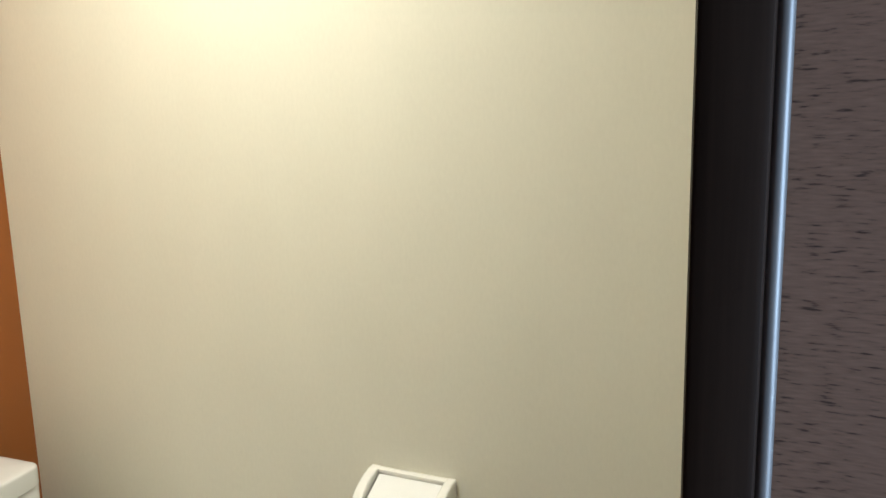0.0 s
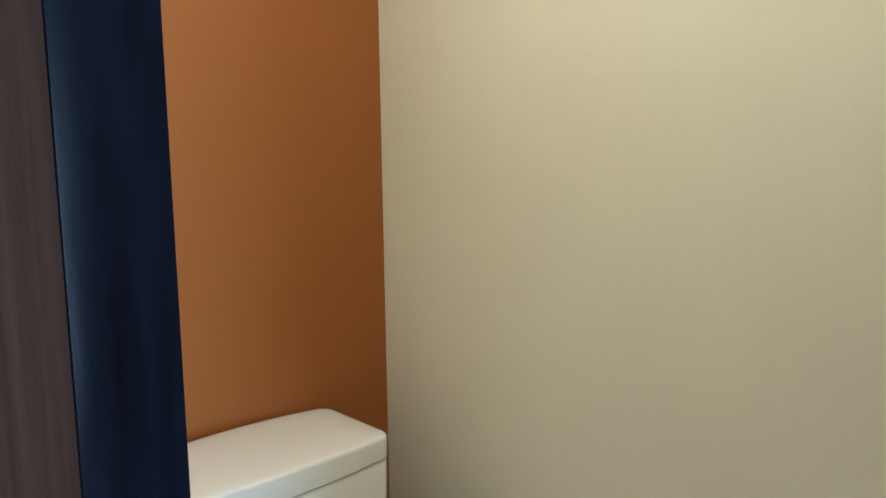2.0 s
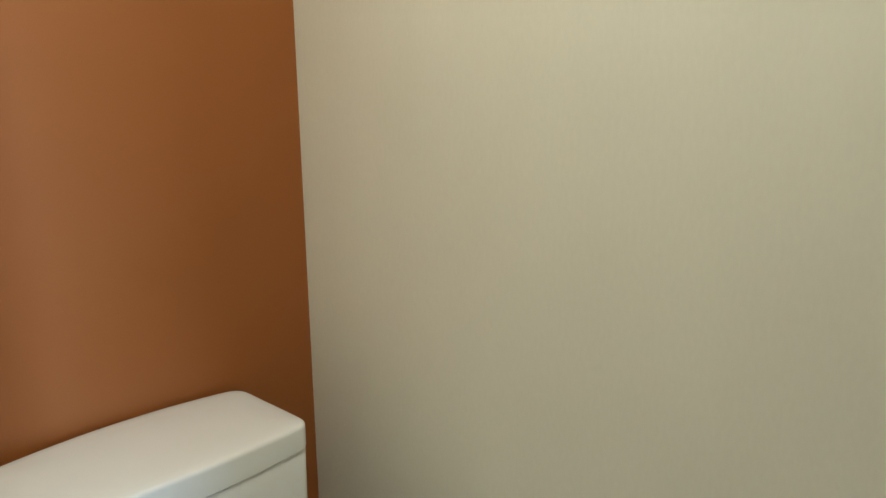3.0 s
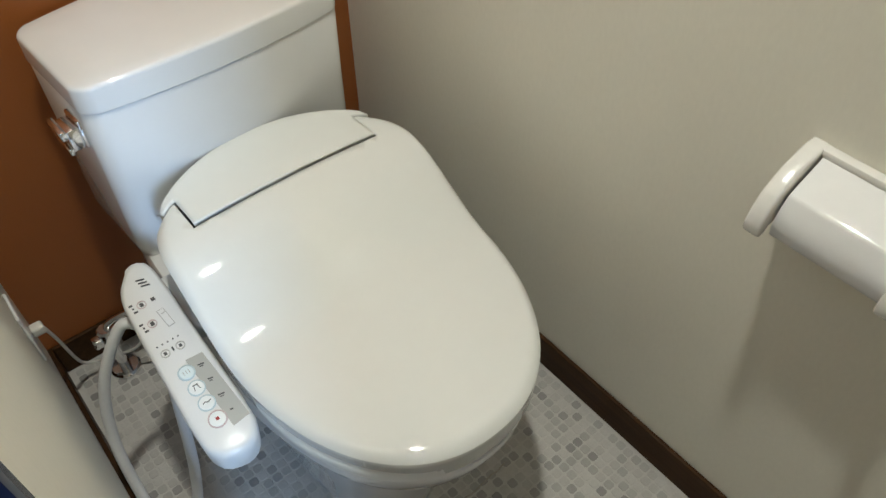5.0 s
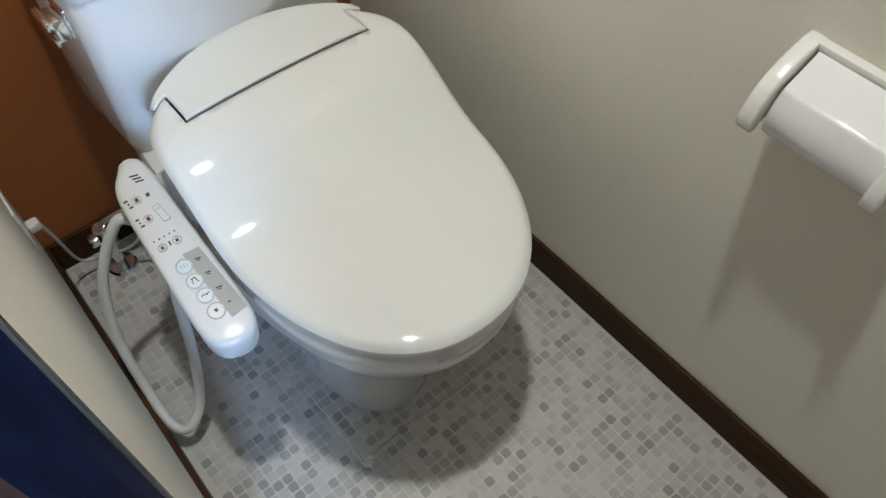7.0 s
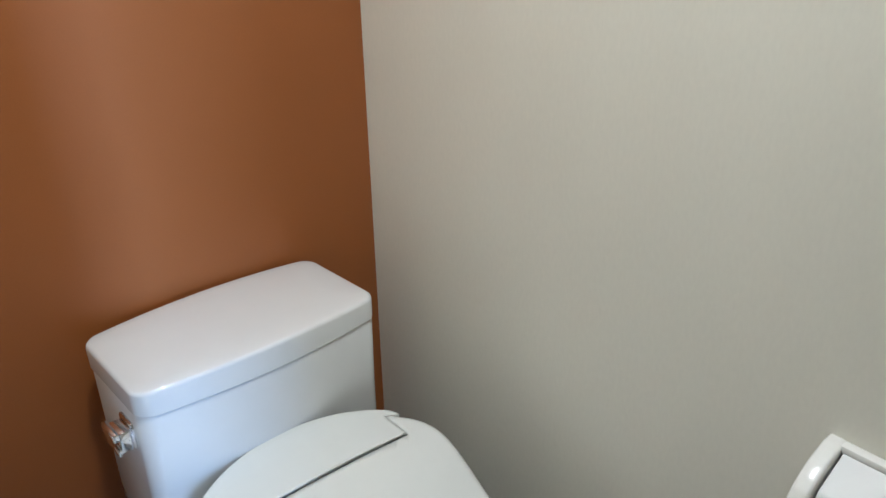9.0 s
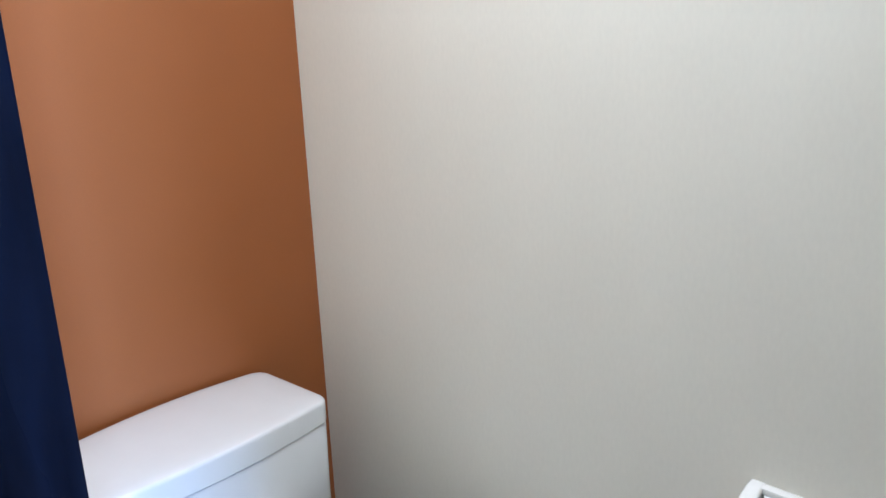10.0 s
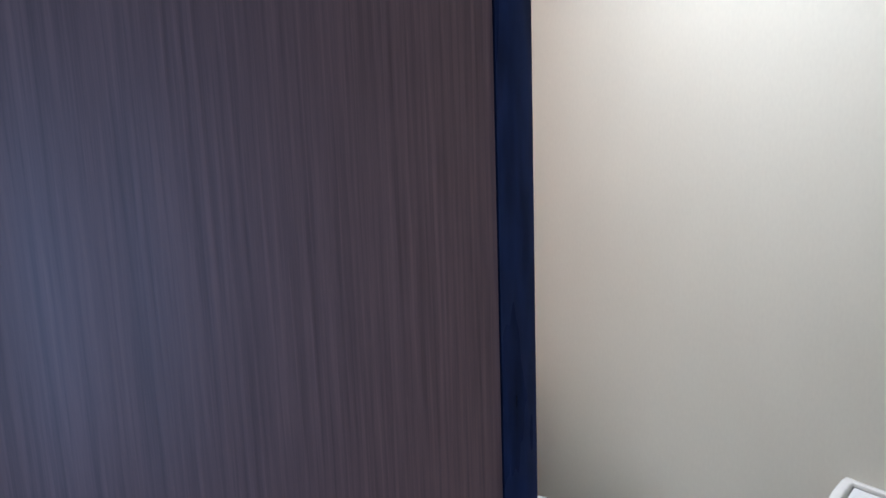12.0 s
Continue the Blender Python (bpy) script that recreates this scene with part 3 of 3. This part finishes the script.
for x in (-0.632, -0.610):
    on_panel("small_button_ring", ring_flat(x, -0.461, -0.001, 0.0010, 0.0064, 0.0053), M_GREY)
    bar("small_button_mark", x, -0.461, 0.0042, 0.0042, M_INK, 0.0012)
bar("caption_bar", -0.6205, -0.460, 0.0024, 0.0070)
for k in range(5):
    on_panel("indicator", disc(-0.6365 + 0.0077 * k, -0.446, -0.001, 0.0009, 0.0012, 12), M_INK)
for y, x in ((-0.373, -0.6225), (-0.409, -0.6245)):
    on_panel("mode_ring", ring_flat(x, y, -0.001, 0.0010, 0.0066, 0.0056), M_PINK)
    bar("mode_mark", x, y, 0.0052, 0.0060, M_INK, 0.0011)
    for k in (-1, 0, 1):
        bar("caption_bar", x - 0.0125 - 0.001 * k, y + 0.0065 * k, 0.0024 if k == 0 else 0.0058, 0.0026)
bar("caption_bar", -0.6055, -0.373, 0.0056, 0.0056)
bar("nozzle_icon", -0.6050, -0.410, 0.0105, 0.032, M_GREY, 0.0006, 4)
bar("nozzle_icon", -0.6050, -0.410, 0.0085, 0.030, M_PANEL, 0.0009, 4)
bar("nozzle_icon", -0.6050, -0.402, 0.0060, 0.0010, M_GREY, 0.0013, 4)
for k in range(3):
    bar("emblem_bar", -0.6045 + 0.0012 * (k - 1), -0.340 - 0.0062 * (k - 1), 0.0125, 0.0021, M_INK, 0.0009, -16)

# hose loop below the panel
part("hose", local(tube([(-0.632, -0.345, 0.395), (-0.660, -0.333, 0.398), (-0.716, -0.338, 0.31), (-0.748, -0.365, 0.20), (-0.757, -0.425, 0.10), (-0.756, -0.485, 0.065),
                         (-0.735, -0.510, 0.062), (-0.700, -0.494, 0.085), (-0.672, -0.470, 0.16), (-0.655, -0.455, 0.25), (-0.640, -0.450, 0.36), (-0.632, -0.450, 0.395)], 0.0088, 14), toilet),
     M_HOSE, toilet, "grey-white flexible water hose in a loop")

# ---- water valve by the back wall ----
valve = thing("stop_valve", "chrome water stop valve on the floor behind the toilet", "valve", (-0.668, -0.075, 0.0))
part("flange", local(disc(-0.668, -0.075, 0.0, 0.012, 0.030, 28, 0.004), valve), M_CHROME, valve)
part("riser", local(disc(-0.668, -0.075, 0.010, 0.115, 0.0105, 20), valve), M_CHROME, valve)
part("valve_body", local(disc(-0.668, -0.075, 0.085, 0.135, 0.018, 24, 0.004), valve), M_CHROME, valve)
part("valve_handle", local(box(-0.700, -0.680, -0.086, -0.064, 0.098, 0.120, 0.005, 3), valve), M_CHROME, valve)
part("outlet_pipe", local(tube([(-0.668, -0.075, 0.125), (-0.655, -0.080, 0.150), (-0.600, -0.095, 0.165), (-0.530, -0.11, 0.165), (-0.470, -0.12, 0.16)], 0.006, 12), valve), M_CHROME, valve)

# ---- socket and cord on the door wall ----
socket = thing("wall_socket", "white wall socket plate low on the door wall", "wall socket", (XW, -0.165, 0.315))
part("plate", local(box(XW, XW + 0.005, -0.195, -0.125, 0.262, 0.372, 0.002), socket), M_PANEL, socket)
cord = thing("power_cord", "cream power cord with plug running to the toilet", "power cord", (XW, -0.15, 0.295))
part("plug", local(box(XW + 0.005, XW + 0.026, -0.160, -0.140, 0.283, 0.301, 0.004, 3), cord), M_CORD, cord)
part("cable", local(tube([(XW + 0.024, -0.150, 0.290), (-0.744, -0.120, 0.215), (-0.735, -0.070, 0.085), (-0.715, -0.060, 0.050), (-0.675, -0.070, 0.046), (-0.630, -0.110, 0.085), (-0.585, -0.160, 0.20)],
                          0.0030, 10), cord), M_CORD, cord)

# ---- paper holder ----
holder = thing("paper_holder", "white plastic toilet-paper holder with a glossy cover", "paper holder", (0.0, -1.010, 0.72))
HY, HZ = -1.0035, 0.780
wall_plate = box(-0.010, 0.0, HY - 0.082, HY + 0.082, HZ - 0.085, HZ - 0.008, 0.003)
part("back_plate", local(wall_plate, holder), M_HOLDER, holder)
part("top_rim", local(box(-0.015, 0.0, HY - 0.081, HY + 0.081, HZ - 0.011, HZ - 0.001, 0.003), holder), M_HOLDER, holder)
CHEEK = [(0.0, HZ), (-0.018, HZ - 0.001), (-0.036, HZ - 0.006), (-0.052, HZ - 0.012), (-0.067, HZ - 0.021), (-0.080, HZ - 0.032), (-0.088, HZ - 0.045), (-0.093, HZ - 0.058), (-0.095, HZ - 0.069), (-0.0935, HZ - 0.080), (-0.088, HZ - 0.087),
         (-0.079, HZ - 0.086), (-0.074, HZ - 0.078), (-0.050, HZ - 0.072), (0.0, HZ - 0.078)]
for y0, y1 in ((HY + 0.066, HY + 0.086), (HY - 0.084, HY - 0.066)):
    part("cheek", local(extruded(CHEEK, y0, y1, 0.0035), holder), M_HOLDER, holder, angle=60)
prof = [(-0.0150, HZ - 0.0095), (-0.036, HZ - 0.0200), (-0.055, HZ - 0.0295), (-0.0610, HZ - 0.0325), (-0.0635, HZ - 0.0341), (-0.0652, HZ - 0.0366), (-0.0664, HZ - 0.0392), (-0.0695, HZ - 0.0455), (-0.0735, HZ - 0.0555),
        (-0.0755, HZ - 0.068), (-0.0740, HZ - 0.080), (-0.0685, HZ - 0.091), (-0.058, HZ - 0.100)]
back = [(x + 0.0025, z - 0.0022) for x, z in prof]
bm = loft([[(x, y, z) for x, z in prof + back[::-1]] for y in (HY - 0.0645, HY + 0.0632)])
part("cover", local(bm, holder), M_COVER, holder, "glossy white curved cover", angle=50)
roll_ob = thing("paper_roll", "white toilet-paper roll under the holder's cover", "paper roll", (-0.044, HY, HZ - 0.062))
n = 36
rings = [[(r * math.cos(2 * math.pi * k / n), y, r * math.sin(2 * math.pi * k / n)) for k in range(n)] for y, r in ((-0.056, 0.014), (-0.056, 0.025), (0.056, 0.025), (0.056, 0.014))]
part("paper", loft(rings + rings[:1], cap=False), M_PAPER, roll_ob, angle=40)

# ---- bead of old caulk along the cut in the vinyl before the foot ----
rng = random.Random(4)
pts = [(-0.512 + 0.011 * k, -0.728 + 0.0016 * rng.uniform(-1, 1) + 0.003 * math.sin(k * 0.25), 0.0004) for k in range(28)]
seam = tube(pts, 0.0018, 6, 3)
bmesh.ops.scale(seam, vec=(1, 1, 0.8), verts=seam.verts)
structure("floor_trim", seam, M_CAULK, "dull caulk line on the vinyl before the toilet's foot", "caulk line", True)
pts = [(-0.533 + 0.002 * rng.uniform(-1, 1), -0.742 + 0.012 * k, 0.0004) for k in range(17)]
seam = tube(pts, 0.0015, 6, 3)
bmesh.ops.scale(seam, vec=(1, 1, 0.8), verts=seam.verts)
structure("floor_trim", seam, M_SEAM, "pale worn cut line in the vinyl beside the toilet's foot", "caulk line", True)
# a torn scrap at the corner of the cut
n = 14
scrap = loft([[(-0.524 + g * (0.012 + 0.004 * math.sin(2.3 * k)) * math.cos(2 * math.pi * k / n), -0.735 + g * (0.010 + 0.004 * math.cos(3.1 * k)) * math.sin(2 * math.pi * k / n), z) for k in range(n)]
              for g, z in ((1.0, 0.0003), (0.9, 0.0014), (0.45, 0.0019))])
structure("floor_trim", scrap, M_SEAM, "small pale scrap where the vinyl is torn", "caulk line", True)

# ---- mosaic pieces of the vinyl floor ----
PITCH, SIDE = 0.0190, 0.0082
floor_ob = bpy.data.objects["floor"]


def tile_outline():
    c = 0.0030
    return [(SIDE, -SIDE + c), (SIDE, SIDE - c), (SIDE - c, SIDE), (-SIDE + c, SIDE), (-SIDE, SIDE - c), (-SIDE, -SIDE + c), (-SIDE + c, -SIDE), (SIDE - c, -SIDE)]


o = tile_outline()
me = bpy.data.meshes.new("tile")
me.from_pydata([(x, y, 0.0) for x, y in o] + [(x * 0.95, y * 0.95, 0.0005) for x, y in o], [], [list(range(8, 16))] + [[i, (i + 1) % 8, 8 + (i + 1) % 8, 8 + i] for i in range(8)])
me.materials.append(M_TILE)
verts, faces, count = [], [], 0
rng = random.Random(11)
for i in range(int(0.76 / PITCH)):
    for j in range(int(1.70 / PITCH)):
        x, y = -0.014 - PITCH * (i + 0.5), -0.014 - PITCH * (j + 0.5)
        if x < XW + 0.016 or y < YS + 0.01:
            continue
        x += rng.uniform(-0.0006, 0.0006)
        y += rng.uniform(-0.0006, 0.0006)
        if ((x - CX) / 0.12) ** 2 + ((y + 0.42) / 0.27) ** 2 < 0.8:
            continue
        near = -0.975 < y < -0.66 and -0.60 < x < -0.17
        if near and count < 300:
            ob = new("tile", me)
            ob.parent = floor_ob
            ob.location = (x, y, 0.0002)
            ob.rotation_euler = (0, 0, rng.choice((0, 90, 180, 270)) * math.pi / 180 + rng.uniform(-0.05, 0.05))
            count += 1
        else:
            b = len(verts)
            verts += [(x + dx, y + dy, 0.0002) for dx, dy in o] + [(x + dx * 0.95, y + dy * 0.95, 0.0007) for dx, dy in o]
            faces += [list(range(b + 8, b + 16))] + [[b + k, b + (k + 1) % 8, b + 8 + (k + 1) % 8, b + 8 + k] for k in range(8)]
me2 = bpy.data.meshes.new("mosaic")
me2.from_pydata(verts, [], faces)
me2.materials.append(M_TILES)
rest = new("mosaic", me2)
rest.parent = floor_ob
rest["kind"] = "stuff"
